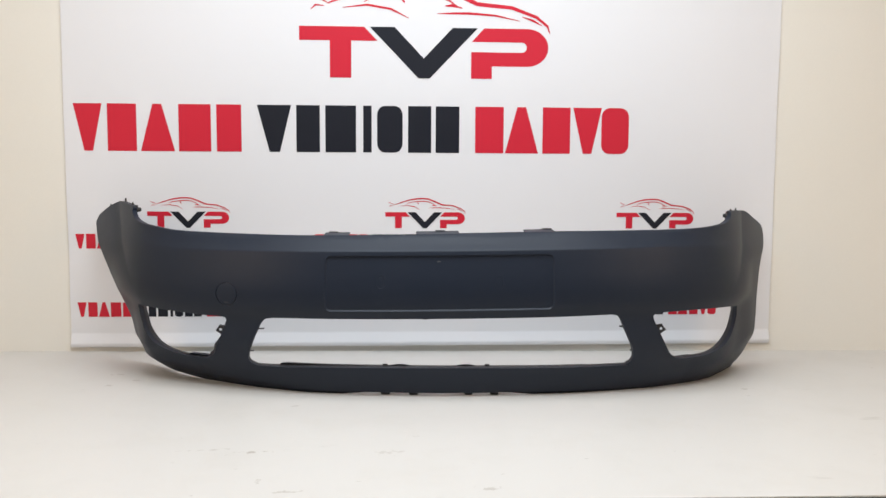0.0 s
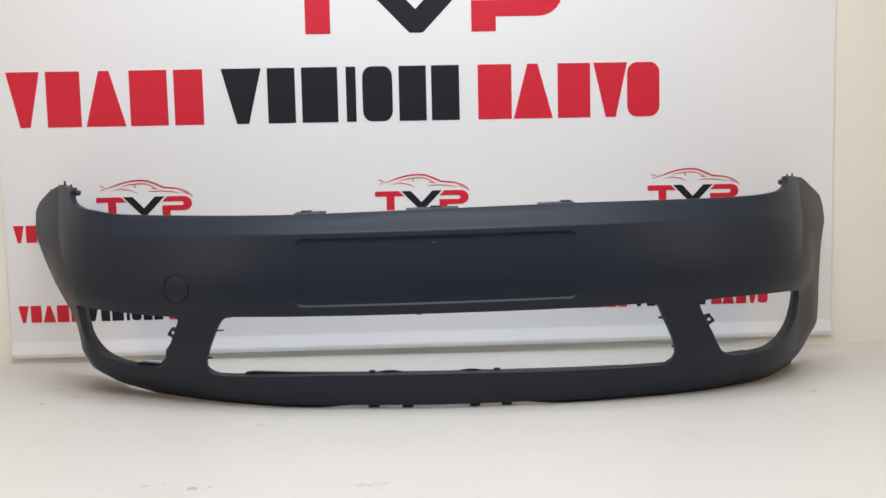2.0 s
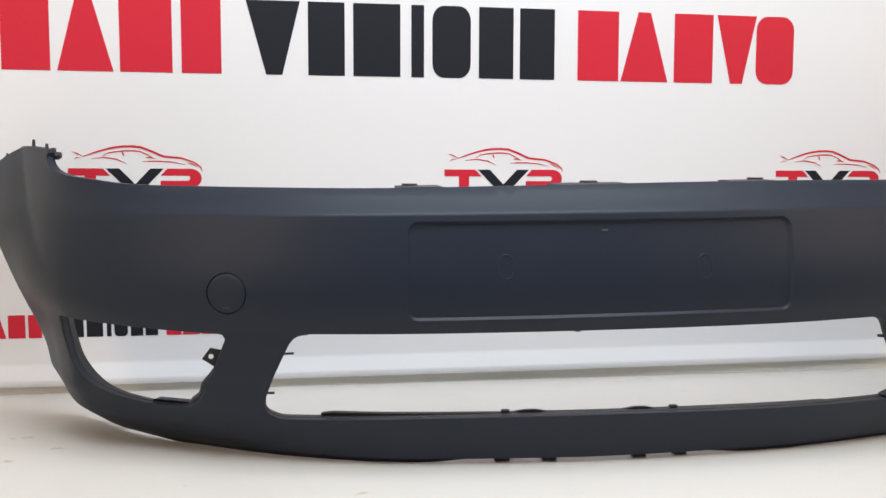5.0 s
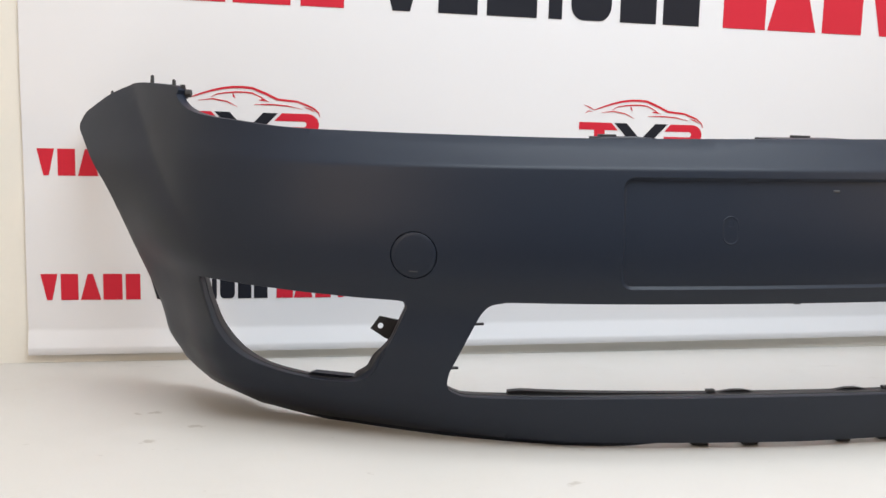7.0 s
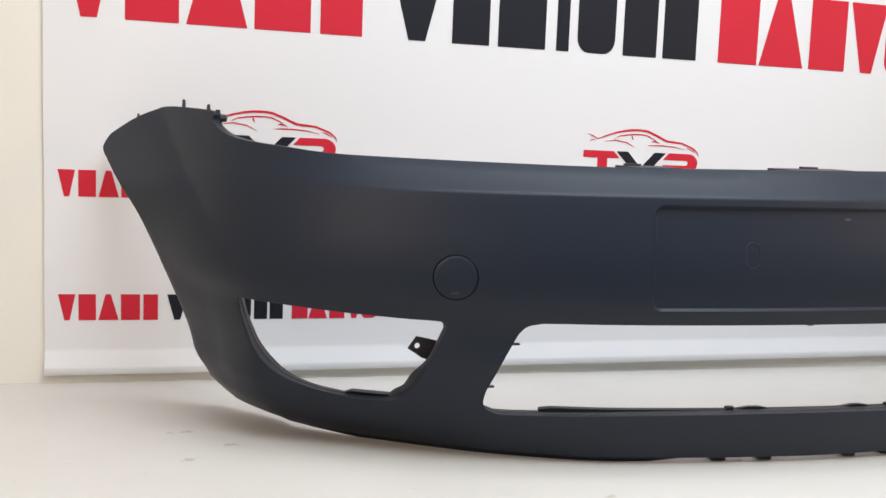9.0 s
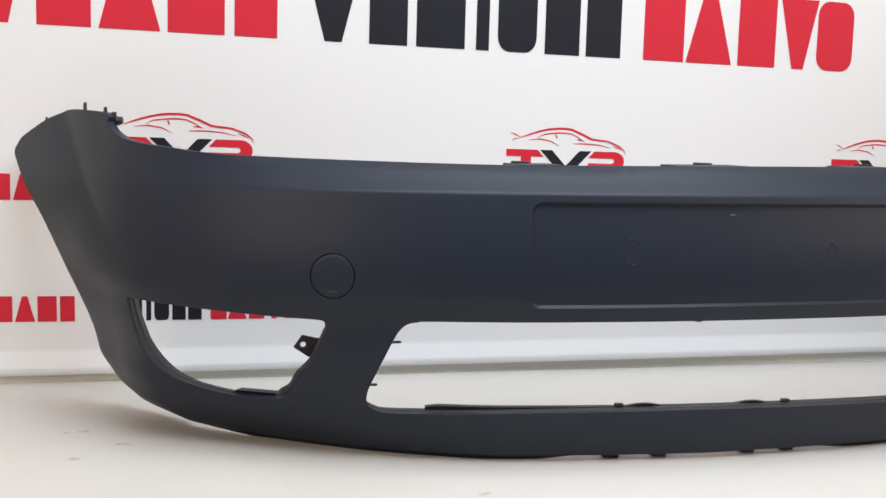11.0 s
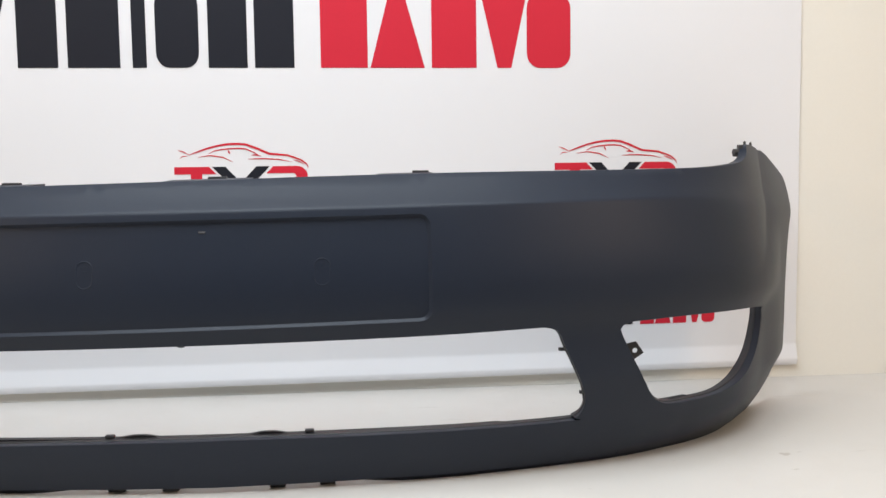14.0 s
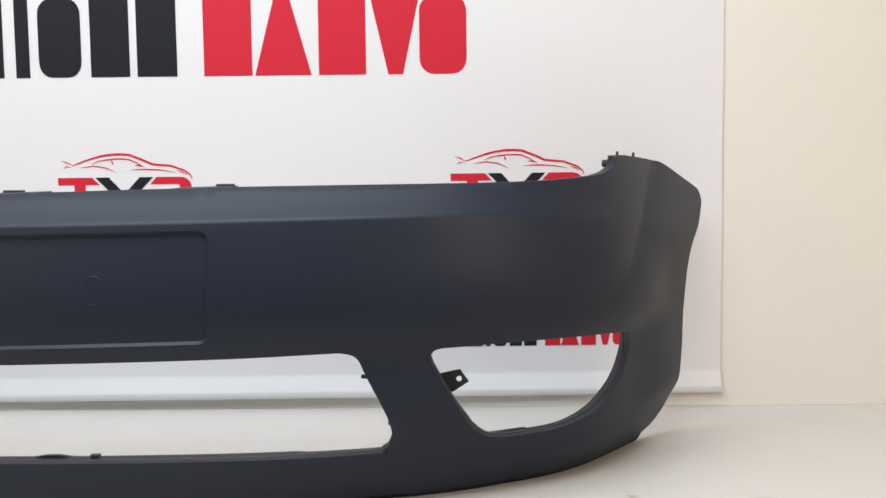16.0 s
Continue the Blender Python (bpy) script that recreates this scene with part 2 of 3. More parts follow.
def stroke(name, pts, width, mat, x0, z0, k, parent=None):
    """A printed line that thins out at both ends."""
    c = spline([(x0 + k * a, z0 + k * b) for a, b in pts], 0.012 * k / 0.222)
    n = len(c)
    left, right = [], []
    for i, q in enumerate(c):
        d = c[min(i + 1, n - 1)] - c[max(i - 1, 0)]
        d = d / (np.linalg.norm(d) + 1e-9)
        w = k * width * (0.25 + 0.75 * math.sin(math.pi * min(max(i / (n - 1), 0.0), 1.0)) ** 0.6) / 2
        left.append((q[0] - d[1] * w, q[1] + d[0] * w))
        right.append((q[0] + d[1] * w, q[1] - d[0] * w))
    bm = bmesh.new()
    a = [bm.verts.new((x, sag(x, z) - PROUD, z)) for x, z in left]
    b = [bm.verts.new((x, sag(x, z) - PROUD, z)) for x, z in right]
    for i in range(n - 1):
        bm.faces.new((b[i], b[i + 1], a[i + 1], a[i]))
    return part(name, bm, mat, parent or banner)


def arc(cx, cz, rx, rz, a0, a1, n=14):
    return [(cx + rx * math.cos(radians(a0 + (a1 - a0) * i / n)), cz + rz * math.sin(radians(a0 + (a1 - a0) * i / n))) for i in range(n + 1)]


def emblem(x, z, k):
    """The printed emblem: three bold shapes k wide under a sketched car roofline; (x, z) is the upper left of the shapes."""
    put = lambda pts: [(x + k * a, z + k * b) for a, b in pts]
    ink("emblem_bar", put([(0, 0), (0.257, 0), (0.311, -0.055), (0.206, -0.055), (0.206, -0.201), (0.121, -0.201), (0.121, -0.055), (0, -0.055)]), RED, label="red bar with stem")
    ink("emblem_chevron", put([(0.280, 0), (0.380, 0), (0.496, -0.122), (0.612, 0), (0.713, 0), (0.520, -0.201), (0.475, -0.201)]), DARK, label="charcoal chevron")
    hook = [(0.739, 0), (0.90, 0)] + arc(0.915, -0.075, 0.085, 0.075, 90, -90) + [(0.771, -0.150), (0.771, -0.200), (0.687, -0.200), (0.687, -0.0945)]
    hook += arc(0.892, -0.0743, 0.0205, 0.0203, -90, 90, 8) + [(0.689, -0.054)]
    ink("emblem_hook", put(hook), RED, label="red hook open on one side")
    for pts, w in (([(0.116, 0.092), (0.271, 0.145), (0.404, 0.170), (0.538, 0.167), (0.627, 0.133), (0.710, 0.095), (0.849, 0.083), (0.950, 0.047), (0.995, 0.012), (1.005, -0.016)], 0.017),
                   ([(0.031, 0.128), (0.07, 0.115), (0.121, 0.088)], 0.009), ([(0.046, 0.066), (0.066, 0.083), (0.10, 0.08)], 0.008),
                   ([(0.257, 0.097), (0.30, 0.12), (0.427, 0.137), (0.537, 0.133), (0.60, 0.105), (0.64, 0.078)], 0.010),
                   ([(0.404, 0.130), (0.41, 0.11), (0.42, 0.094)], 0.012), ([(0.58, 0.086), (0.61, 0.088), (0.65, 0.078)], 0.012),
                   ([(0.173, 0.074), (0.27, 0.086), (0.364, 0.071), (0.435, 0.036)], 0.009),
                   ([(0.549, 0.055), (0.678, 0.058), (0.785, 0.051), (0.880, 0.031)], 0.009), ([(0.892, 0.047), (0.935, 0.034), (0.972, 0.014)], 0.009)):
        stroke("emblem_line", pts, w, RED, x, z, k)


# plain silhouettes for the printed name: (shape, start, width, red or charcoal), in widths of the line
NAME_SHAPES = [("wedge", .000, .050, 1), ("block", .059, .051, 1), ("peak", .117, .060, 1), ("block", .184, .057, 1), ("block", .251, .044, 1),
               ("wedge", .323, .061, 0), ("block", .393, .042, 0), ("block", .445, .055, 0), ("block", .513, .015, 0), ("pill", .538, .046, 0),
               ("block", .594, .042, 0), ("block", .644, .043, 0),
               ("block", .716, .052, 1), ("peak", .771, .061, 1), ("block", .840, .051, 1), ("wedge", .896, .053, 1), ("pill", .949, .051, 1)]


def shape_outline(kind):
    if kind == "peak":
        return [(0, 0), (1, 0), (0.62, 1), (0.36, 1)]
    if kind == "wedge":
        return [(0, 1), (1, 1), (0.66, 0), (0.36, 0)]
    if kind == "pill":
        return arc(0.7, 0.8, 0.3, 0.2, 0, 90, 5) + arc(0.3, 0.8, 0.3, 0.2, 90, 180, 5) + arc(0.3, 0.2, 0.3, 0.2, 180, 270, 5) + arc(0.7, 0.2, 0.3, 0.2, 270, 360, 5)
    return [(0, 0), (1, 0), (1, 1), (0, 1)]


def name_line(x, z, width, height):
    for kind, a, w, red in NAME_SHAPES:
        ink("print_" + kind, [(x + width * (a + w * p), z + height * q) for p, q in shape_outline(kind)], RED if red else DARK)


name_line(-0.857, 0.569, 1.552, 0.130)
emblem(-0.237, 0.916, 0.696)
for c in (-0.663, 0.001, 0.666):
    emblem(c, 0.401, 0.226)
    name_line(c - 0.199, 0.297, 0.501, 0.041)
    name_line(c - 0.199, 0.104, 0.501, 0.041)

# ---- bumper: the skin as a chart (s along the front from the middle, w up) laid over a plan curve ----
BUMPER_M = pose(0.124, 2.04, 0, 0, 0, -1.3)
S_NODES = [0, .26, .5, .62, .75, .85, .95, 1.36]
_s = np.linspace(0, 1.36, 681)


def plan_curve(turn):
    t = np.interp(_s, S_NODES, turn)
    k = np.exp(-np.linspace(-2, 2, 61) ** 2)
    t = np.radians(np.convolve(np.concatenate([-t[30:0:-1], t, np.full(30, t[-1])]), k / k.sum(), "valid"))
    m = (t[1:] + t[:-1]) / 2
    return t, np.concatenate([[0], np.cumsum(np.cos(m)) * _s[1]]), np.concatenate([[0], np.cumsum(np.sin(m)) * _s[1]]) - 0.010


PLAN_LEFT = plan_curve([0, 5.6, 18, 24, 40, 53, 55.5, 57.5])
PLAN_RIGHT = plan_curve([0, 4.5, 13.5, 25, 43, 54.5, 58, 58])
_w = np.linspace(-0.03, 0.36, 391)
_d = np.interp(_w, [-.03, 0, .02, .05, .09, .13, .185, .215, .25, .28, .305, .325, .36], [.078, .060, .0495, .0365, .0250, .018, .0165, .003, .001, .0042, .0090, .0130, .0205])
_d = np.convolve(np.concatenate([np.full(8, _d[0]), _d, np.full(8, _d[-1])]), np.ones(17) / 17, "valid")
CREASE = 0.3455
LIP_S = [-1.0, -.9, -.85, -.8, -.7, -.6, -.45, -.3, 0, .3, .45, .65, .8, .95, 1.05]
LIP_D = [.075, .083, .097, .109, .109, .102, .079, .060, .052, .060, .068, .074, .060, .051, .048]   # how far the lower lip is drawn back


def ease(a, b, x):
    x = np.clip((x - a) / (b - a), 0, 1)
    return x * x * (3 - 2 * x)


def lift(s, w):
    """How much higher the right-hand half of the upper face sits."""
    return 0.016 * np.clip(s, -.55, .55) * ease(.1, .2, w) * (1 - ease(.6, .85, np.abs(s)))


def plate_mask(s, w):
    """1 inside the recessed number plate panel, 0 outside, with a narrow ramp."""
    h = w - 0.016 * s
    qx, qy = np.abs(s) - 0.263 + 0.014, np.abs(h - 0.2725) - 0.0635 + 0.014
    dist = np.hypot(np.maximum(qx, 0), np.maximum(qy, 0)) + np.minimum(np.maximum(qx, qy), 0) - 0.014
    return 1 - ease(-0.0040, 0.0, dist)


def depth(s, w):
    a = np.abs(s)
    b = 1 - ease(.45, .88, a)
    w = w - lift(s, w)
    d = np.interp(w, _w, _d)
    lip = np.interp(s, LIP_S, LIP_D)
    low = np.where(w < .13, .018 + np.maximum(d - .018, 0) * (lip - .018) / .038, d)
    far = np.interp(w, [-.03, 0, .02, .05, .09, .13], [.095, .06, .045, .028, .020, .018])
    far = np.where(w < .09, .020 + (far - .020) * (lip - .020) / .034, far)
    k = ease(.64, .82, a)
    d = np.where(w < .13, low + (far - low) * k, d)
    plain = ease(.86, 1.0, a) * (1 - ease(.30, .345, w)) * ease(.05, .10, w)
    d = d + (.0085 - d) * plain
    x = a - (.873 + (w - .305) * 1.35)
    d = d + .010 * np.exp(-np.sqrt(x * x + .007 ** 2) / .05) * ease(.22, .34, w)
    x = w - CREASE
    r = .0011 + .013 * ease(.50, .85, a)
    x = (x + np.sqrt(x * x + r * r)) / 2 - r * .25
    return d + np.maximum(x, -.004) * (b * .96 + (1 - b) * .35)


_t = np.interp(_w, [0, .06, .11, .14, .17, .2, .235, .27, .31], [.069, .069, .066, .0555, .041, .0265, .0130, .0035, 0])
_t = np.convolve(np.concatenate([np.full(18, _t[0]), _t, np.full(18, _t[-1])]), np.ones(37) / 37, "valid")


def tuck(s, w):
    """The left wing's lower part is drawn in towards the wheel arch."""
    x = np.clip((np.abs(s) - 0.768) / 0.222, 0, 1.6)
    return np.where(s < 0, x ** 1.1 * np.interp(w, _w, _t), 0.0)


def skin(s, w, inwards=0.0):
    """Local place of the skin at (s, w); inwards: metres behind it."""
    s, w = np.asarray(s, float), np.asarray(w, float)
    a = np.abs(s)
    t, u, v = [np.where(s > 0, np.interp(a, _s, PLAN_RIGHT[i]), np.interp(a, _s, PLAN_LEFT[i])) for i in range(3)]
    d = depth(s, w) + 0.0046 * plate_mask(s, w) + tuck(s, w) + inwards
    return np.stack([np.sign(s) * (u - np.sin(t) * d), v + np.cos(t) * d, w + 0 * s], -1)


LOWER = [(-.86, .0150), (-.8, .0115), (-.7, .0090), (-.6, .0080), (-.5, .0080), (-.25, .008), (0, .008), (.25, .008), (.5, .008), (.7, .008), (.85, .0085), (.925, .0105)]
RIGHT_WING = [(.973, .0155), (1.006, .028), (1.023, .052), (1.032, .084), (1.040, .117), (1.045, .147), (1.047, .185), (1.056, .225), (1.069, .264), (1.096, .300), (1.140, .331),
              (1.172, .3500), (1.183, .357), (1.187, .366), (1.185, .374), (1.174, .3810), (1.115, .4000), (1.064, .4185), (1.040, .4220), (.95, .426), (.885, .427)]
UPPER = [(.865, .416), (.846, .408), (.812, .401), (.75, .396), (.69, .393), (.6, .391), (.45, .3895), (.3, .388), (.15, .385), (0, .381), (-.15, .377), (-.3, .3735), (-.45, .373),
         (-.6, .374), (-.68, .376), (-.75, .382), (-.797, .386), (-.838, .392), (-.869, .402), (-.888, .414)]
LEFT_WING = [(-0.8925, 0.424), (-0.9767, 0.4305), (-1.0265, 0.4312), (-1.0455, 0.428), (-1.0871, 0.415), (-1.1305, 0.3955), (-1.1432, 0.388), (-1.1509, 0.374), (-1.15, 0.369), (-1.1414, 0.361), (-1.1215, 0.3505),
             (-1.0572, 0.314), (-1.0114, 0.275), (-0.9881, 0.235), (-0.9788, 0.205), (-0.9748, 0.172), (-0.9700, 0.14), (-0.9630, 0.115), (-0.9518, 0.086), (-0.9435, 0.056), (-0.929, 0.034), (-0.8968, 0.0215)]
FOG_LEFT = [(-.787, .1893), (-.7935, .1860), (-.7935, .1800), (-.784, .156), (-.749, .1085), (-.698, .0838), (-.638, .0735), (-.584, .0735), (-.566, .0775), (-.551, .088), (-.538, .108), (-.5235, .134), (-.509, .167), (-.5065, .173), (-.5085, .1790),
            (-.5155, .1822), (-.56, .1832), (-.62, .1852), (-.70, .1878)]
FOG_RIGHT = [(.838, .1885), (.8455, .1850), (.850, .166), (.831, .128), (.787, .098), (.722, .0810), (.654, .0775), (.608, .0790), (.586, .0860), (.568, .1000), (.536, .147), (.5155, .184), (.5155, .191), (.5195, .1958), (.528, .1978),
             (.545, .1985), (.60, .1995), (.663, .199), (.764, .195)]
GRILLE = [(-.4555, .0955), (-.4515, .105), (-.426, .158), (-.417, .1735), (-.4075, .1815), (-.395, .1842), (-.380, .1857), (-.25, .1872), (0, .1903), (.25, .1938), (.384, .1972), (.410, .197), (.427, .190),
          (.438, .168), (.462, .120), (.4685, .100), (.4690, .0925), (.4645, .0805), (.4570, .0750), (.446, .0712), (.2, .0710), (0, .0722), (-.25, .0700), (-.370, .0665), (-.430, .0650), (-.4445, .0675), (-.4545, .0728), (-.4580, .0815)]
CAP = (-.498, .2372, .0272)


def bumper_skin():
    outline = spline(LOWER + RIGHT_WING + UPPER + LEFT_WING, 0.0045, closed=True)
    holes = [spline(h, 0.0026, closed=True) for h in (FOG_LEFT, FOG_RIGHT, GRILLE)]
    holes.append([np.array((CAP[0] + CAP[2] * math.cos(a), CAP[1] + CAP[2] * math.sin(a))) for a in np.linspace(0, 2 * math.pi, 40, endpoint=False)])
    pts, edges, fixed = [], [], []

    def loop(chain, closed=True):
        base = len(pts)
        pts.extend(Vector((float(q[0]), float(q[1]))) for q in chain)
        n = len(chain)
        edges.extend((base + i, base + (i + 1) % n) for i in range(n if closed else n - 1))

    for c in [outline] + holes:
        loop(c)
    lines = [(q, CREASE + 0.016 * np.clip(q, -.55, .55) * (1 - ease(.6, .85, abs(q)))) for q in np.linspace(-0.80, 0.80, 161)]
    for off in (-.009, -.003, -.001, .001, .003, .009):
        loop([(q, h + off) for q, h in lines], closed=False)
    lines = [(q, h + off) for q, h in lines for off in (-.009, -.003, -.001, .001, .003, .009)]
    for off in (-0.0022, 0.0, 0.0013, 0.0027, 0.0040, 0.0062):
        ring = []
        for sx, sy, a0 in ((1, 1, 0), (-1, 1, 90), (-1, -1, 180), (1, -1, 270)):
            for a in np.linspace(a0, a0 + 90, 7):
                r = 0.014 - off
                x = sx * (0.263 - 0.014) + r * math.cos(radians(a))
                y = 0.2725 + sy * (0.0635 - 0.014) + r * math.sin(radians(a))
                ring.append((x, y + 0.016 * x))
        dense = []
        for i, q in enumerate(ring):
            p2 = ring[(i + 1) % len(ring)]
            k = max(1, int(math.hypot(p2[0] - q[0], p2[1] - q[1]) / 0.012))
            dense += [(q[0] + (p2[0] - q[0]) * j / k, q[1] + (p2[1] - q[1]) * j / k) for j in range(k)]
        loop(dense)
        lines += dense
    for side in (-1, 1):
        for off in (-.007, 0, .007):
            flare = [(side * (.873 + (w - .305) * 1.35 + off), w) for w in np.linspace(.25, .405, 22)]
            loop(flare, closed=False)
            lines += flare
    rng = random.Random(3)
    polys = [np.array(outline)] + [np.array(h) for h in holes]
    rim = np.concatenate(polys + [np.array(lines)])
    for w in np.arange(0.012, 0.44, 0.010):
        for s in np.arange(-1.26, 1.20, 0.011):
            q = (s + rng.uniform(-.001, .001), w + rng.uniform(-.001, .001))
            if np.min((rim[:, 0] - q[0]) ** 2 + (rim[:, 1] - q[1]) ** 2) > 0.0055 ** 2:
                pts.append(Vector(q))
    v2, _, f2, *_ = delaunay_2d_cdt(pts, edges, [], 0, 1e-6)
    keep = []
    for f in f2:
        cx, cy = sum(v2[i].x for i in f) / 3, sum(v2[i].y for i in f) / 3
        if inside(polys[0], cx, cy) and not any(inside(h, cx, cy) for h in polys[1:]):
            keep.append(f)
    arr = np.array([(v.x, v.y) for v in v2])
    co = skin(arr[:, 0], arr[:, 1])
    bm = bmesh.new()
    vs = [bm.verts.new(c) for c in co]
    for f in keep:
        a, b, c = [arr[i] for i in f]
        flip = (b[0] - a[0]) * (c[1] - a[1]) - (b[1] - a[1]) * (c[0] - a[0]) < 0
        bm.faces.new([vs[i] for i in (f[::-1] if flip else f)])
    index = {v: i for i, v in enumerate(vs)}
    border_line = np.array(outline)
    # returned rims: every open edge is rolled over and carried back behind the skin
    def rim_depth(s, w, outer):
        if outer:
            return (0.012 if abs(s) > 0.8 else 0.008) + 0.004 * float(1 - ease(.01, .03, w))
        if abs(s) < 0.49 and 0.06 < w < 0.205:
            return 0.013 + 0.010 * float(1 - ease(.070, .088, w))
        if 0.49 < abs(s) < 0.87 and 0.07 < w < 0.205:
            return 0.014 + 0.004 * float(ease(.54, .66, abs(s))) + (0.016 if s < 0 else 0.007) * float(ease(.69, .80, abs(s))) + 0.006 * float(1 - ease(.086, .112, w))
        return 0.008
    bm.normal_update()
    border = [e for e in bm.edges if len(e.link_faces) == 1]
    ring1, ring2, ring3, ring4, ring5 = {}, {}, {}, {}, {}
    normal = {}
    for e in border:
        f = e.link_faces[0]
        out = (e.verts[0].co + e.verts[1].co) / 2 - f.calc_center_median()
        side = (e.verts[1].co - e.verts[0].co).cross(f.normal)
        side = side.normalized() * (1 if side.dot(out) > 0 else -1)
        for v in e.verts:
            normal[v] = normal.get(v, Vector()) + side
    for v, o in normal.items():
        s, w = arr[index[v]]
        back = Vector(skin(s, w, 0.01) - skin(s, w)).normalized()
        outer = bool(np.min((border_line[:, 0] - s) ** 2 + (border_line[:, 1] - w) ** 2) < 1e-8)
        if not outer and abs(s) < 0.86 and 0.06 < w < 0.205:
            back = (Vector((0, 1, 0)) + back * (0.35 * float(ease(.54, .66, abs(s))))).normalized()
        o = (o - back * o.dot(back)).normalized()
        r = rim_depth(s, w, outer)
        roll = 0.0004 + 0.0050 * float(ease(.7, .9, abs(s)) * ease(.03, .08, w) * (1 - ease(.34, .38, w))) * outer
        ring1[v] = bm.verts.new(v.co + o * (roll * 0.7) + back * (0.0004 + roll * 0.5))
        ring2[v] = bm.verts.new(v.co + o * roll + back * (0.0022 + roll))
        lean = roll
        if not outer and 0.49 < abs(s) < 0.87 and 0.07 < w < 0.205:
            lean = 0.0003 + 0.0060 * float(1 - ease(.085, .187, w))
            if abs(s) < 0.572 and w < 0.182:
                lean = (0.0095 if s < 0 else 0.0030) * float(1 - ease(.095, .140, w))
            lean *= float(ease(.078, .112, w))
            if s < 0:
                lean += 0.008 * math.exp(-((s + .562) ** 2 + (w - .084) ** 2) / .016 ** 2)
        end = v.co + o * lean + back * r
        if outer and v.co.z < 0.03:
            k = float(ease(.14, .24, abs(s)))
            foot = v.co + back * (0.014 - 0.005 * k)
            foot.z = 0.006 - 0.0054 * k
            end = foot.lerp(end, float(max(ease(.014, .028, v.co.z), np.clip((-s - .64) / .20, 0, 1))))
        step = 0.0 if outer else 0.0009
        mid = v.co + o * lean * 0.5 + back * (r * 0.5)
        ring3[v] = bm.verts.new(mid)
        ring4[v] = bm.verts.new(mid + o * step + back * 0.0008)
        ring5[v] = bm.verts.new(end + o * step)
    for e in border:
        f = e.link_faces[0]
        a, b = e.verts
        loops = [l for l in f.loops if l.edge == e][0]
        if loops.vert != a:
            a, b = b, a
        for r0, r1 in ((None, ring1), (ring1, ring2), (ring2, ring3), (ring3, ring4), (ring4, ring5)):
            p, q = (a, b) if r0 is None else (r0[a], r0[b])
            face = bm.faces.new((q, p, r1[a], r1[b]))
            if r1 in (ring4, ring5) and abs(arr[index[a]][0]) < 0.87 and 0.06 < arr[index[a]][1] < 0.205:
                face.material_index = 1
    for v in [v for v in bm.verts if not v.link_faces]:
        bm.verts.remove(v)
    bm.normal_update()
    return bm


bumper = tagged(new("front_bumper"), "dark grey primed plastic car bumper cover standing on the table", "car bumper")
bumper.matrix_world = BUMPER_M
cover = part("cover", bumper_skin(), PRIMER, bumper, "matt dark grey primed plastic shell", smooth=30)
cover.data.materials.append(RIM)
shell = cover.modifiers.new("wall", "SOLIDIFY")
shell.thickness, shell.offset = 0.0026, -1.0


# ---- bumper: fittings ----
def place(s, w, inwards=0.0):
    return Vector(skin(s, w, inwards))


def axes(s, w):
    """Along the skin, up the skin and outwards at (s, w)."""
    o = place(s, w)
    along = (place(s + 0.002, w) - place(s - 0.002, w)).normalized()
    up = (place(s, w + 0.002) - place(s, w - 0.002)).normalized()
    return o, along, up, along.cross(up).normalized()


def block(points_low, points_high):
    """A closed prism between two rings of equally many points."""
    bm = bmesh.new()
    a = [bm.verts.new(q) for q in points_low]
    b = [bm.verts.new(q) for q in points_high]
    n = len(a)
    bm.faces.new(a[::-1])
    bm.faces.new(b)
    for i in range(n):
        bm.faces.new((a[i], a[(i + 1) % n], b[(i + 1) % n], b[i]))
    bmesh.ops.recalc_face_normals(bm, faces=bm.faces[:])
    return bm


def bar(centre, ax, ay, az, lx, ly, lz, bevel=0.0006):
    bm = bmesh.new()
    bmesh.ops.create_cube(bm, size=1)
    for v in bm.verts:
        v.co = centre + ax * (v.co.x * lx) + ay * (v.co.y * ly) + az * (v.co.z * lz)
    if bevel:
        bmesh.ops.bevel(bm, geom=bm.edges[:], offset=bevel, segments=1, affect="EDGES")
    bmesh.ops.recalc_face_normals(bm, faces=bm.faces[:])
    return bm


def pin(base, axis, r, length, taper=0.75):
    bm = bmesh.new()
    rings = []
    x = axis.orthogonal().normalized()
    y = axis.cross(x)
    for k, rr in ((0, 1), (0.6, taper + (1 - taper) * 0.4), (0.9, taper), (1.0, taper * 0.5)):
        rings.append([bm.verts.new(base + axis * (length * k) + (x * math.cos(a) + y * math.sin(a)) * (r * rr)) for a in np.linspace(0, 2 * math.pi, 10, endpoint=False)])
    for p, q in zip(rings, rings[1:]):
        for i in range(10):
            bm.faces.new((p[i], p[(i + 1) % 10], q[(i + 1) % 10], q[i]))
    bm.faces.new(rings[0][::-1])
    bm.faces.new(rings[-1])
    return bm


UP = Vector((0, 0, 1))


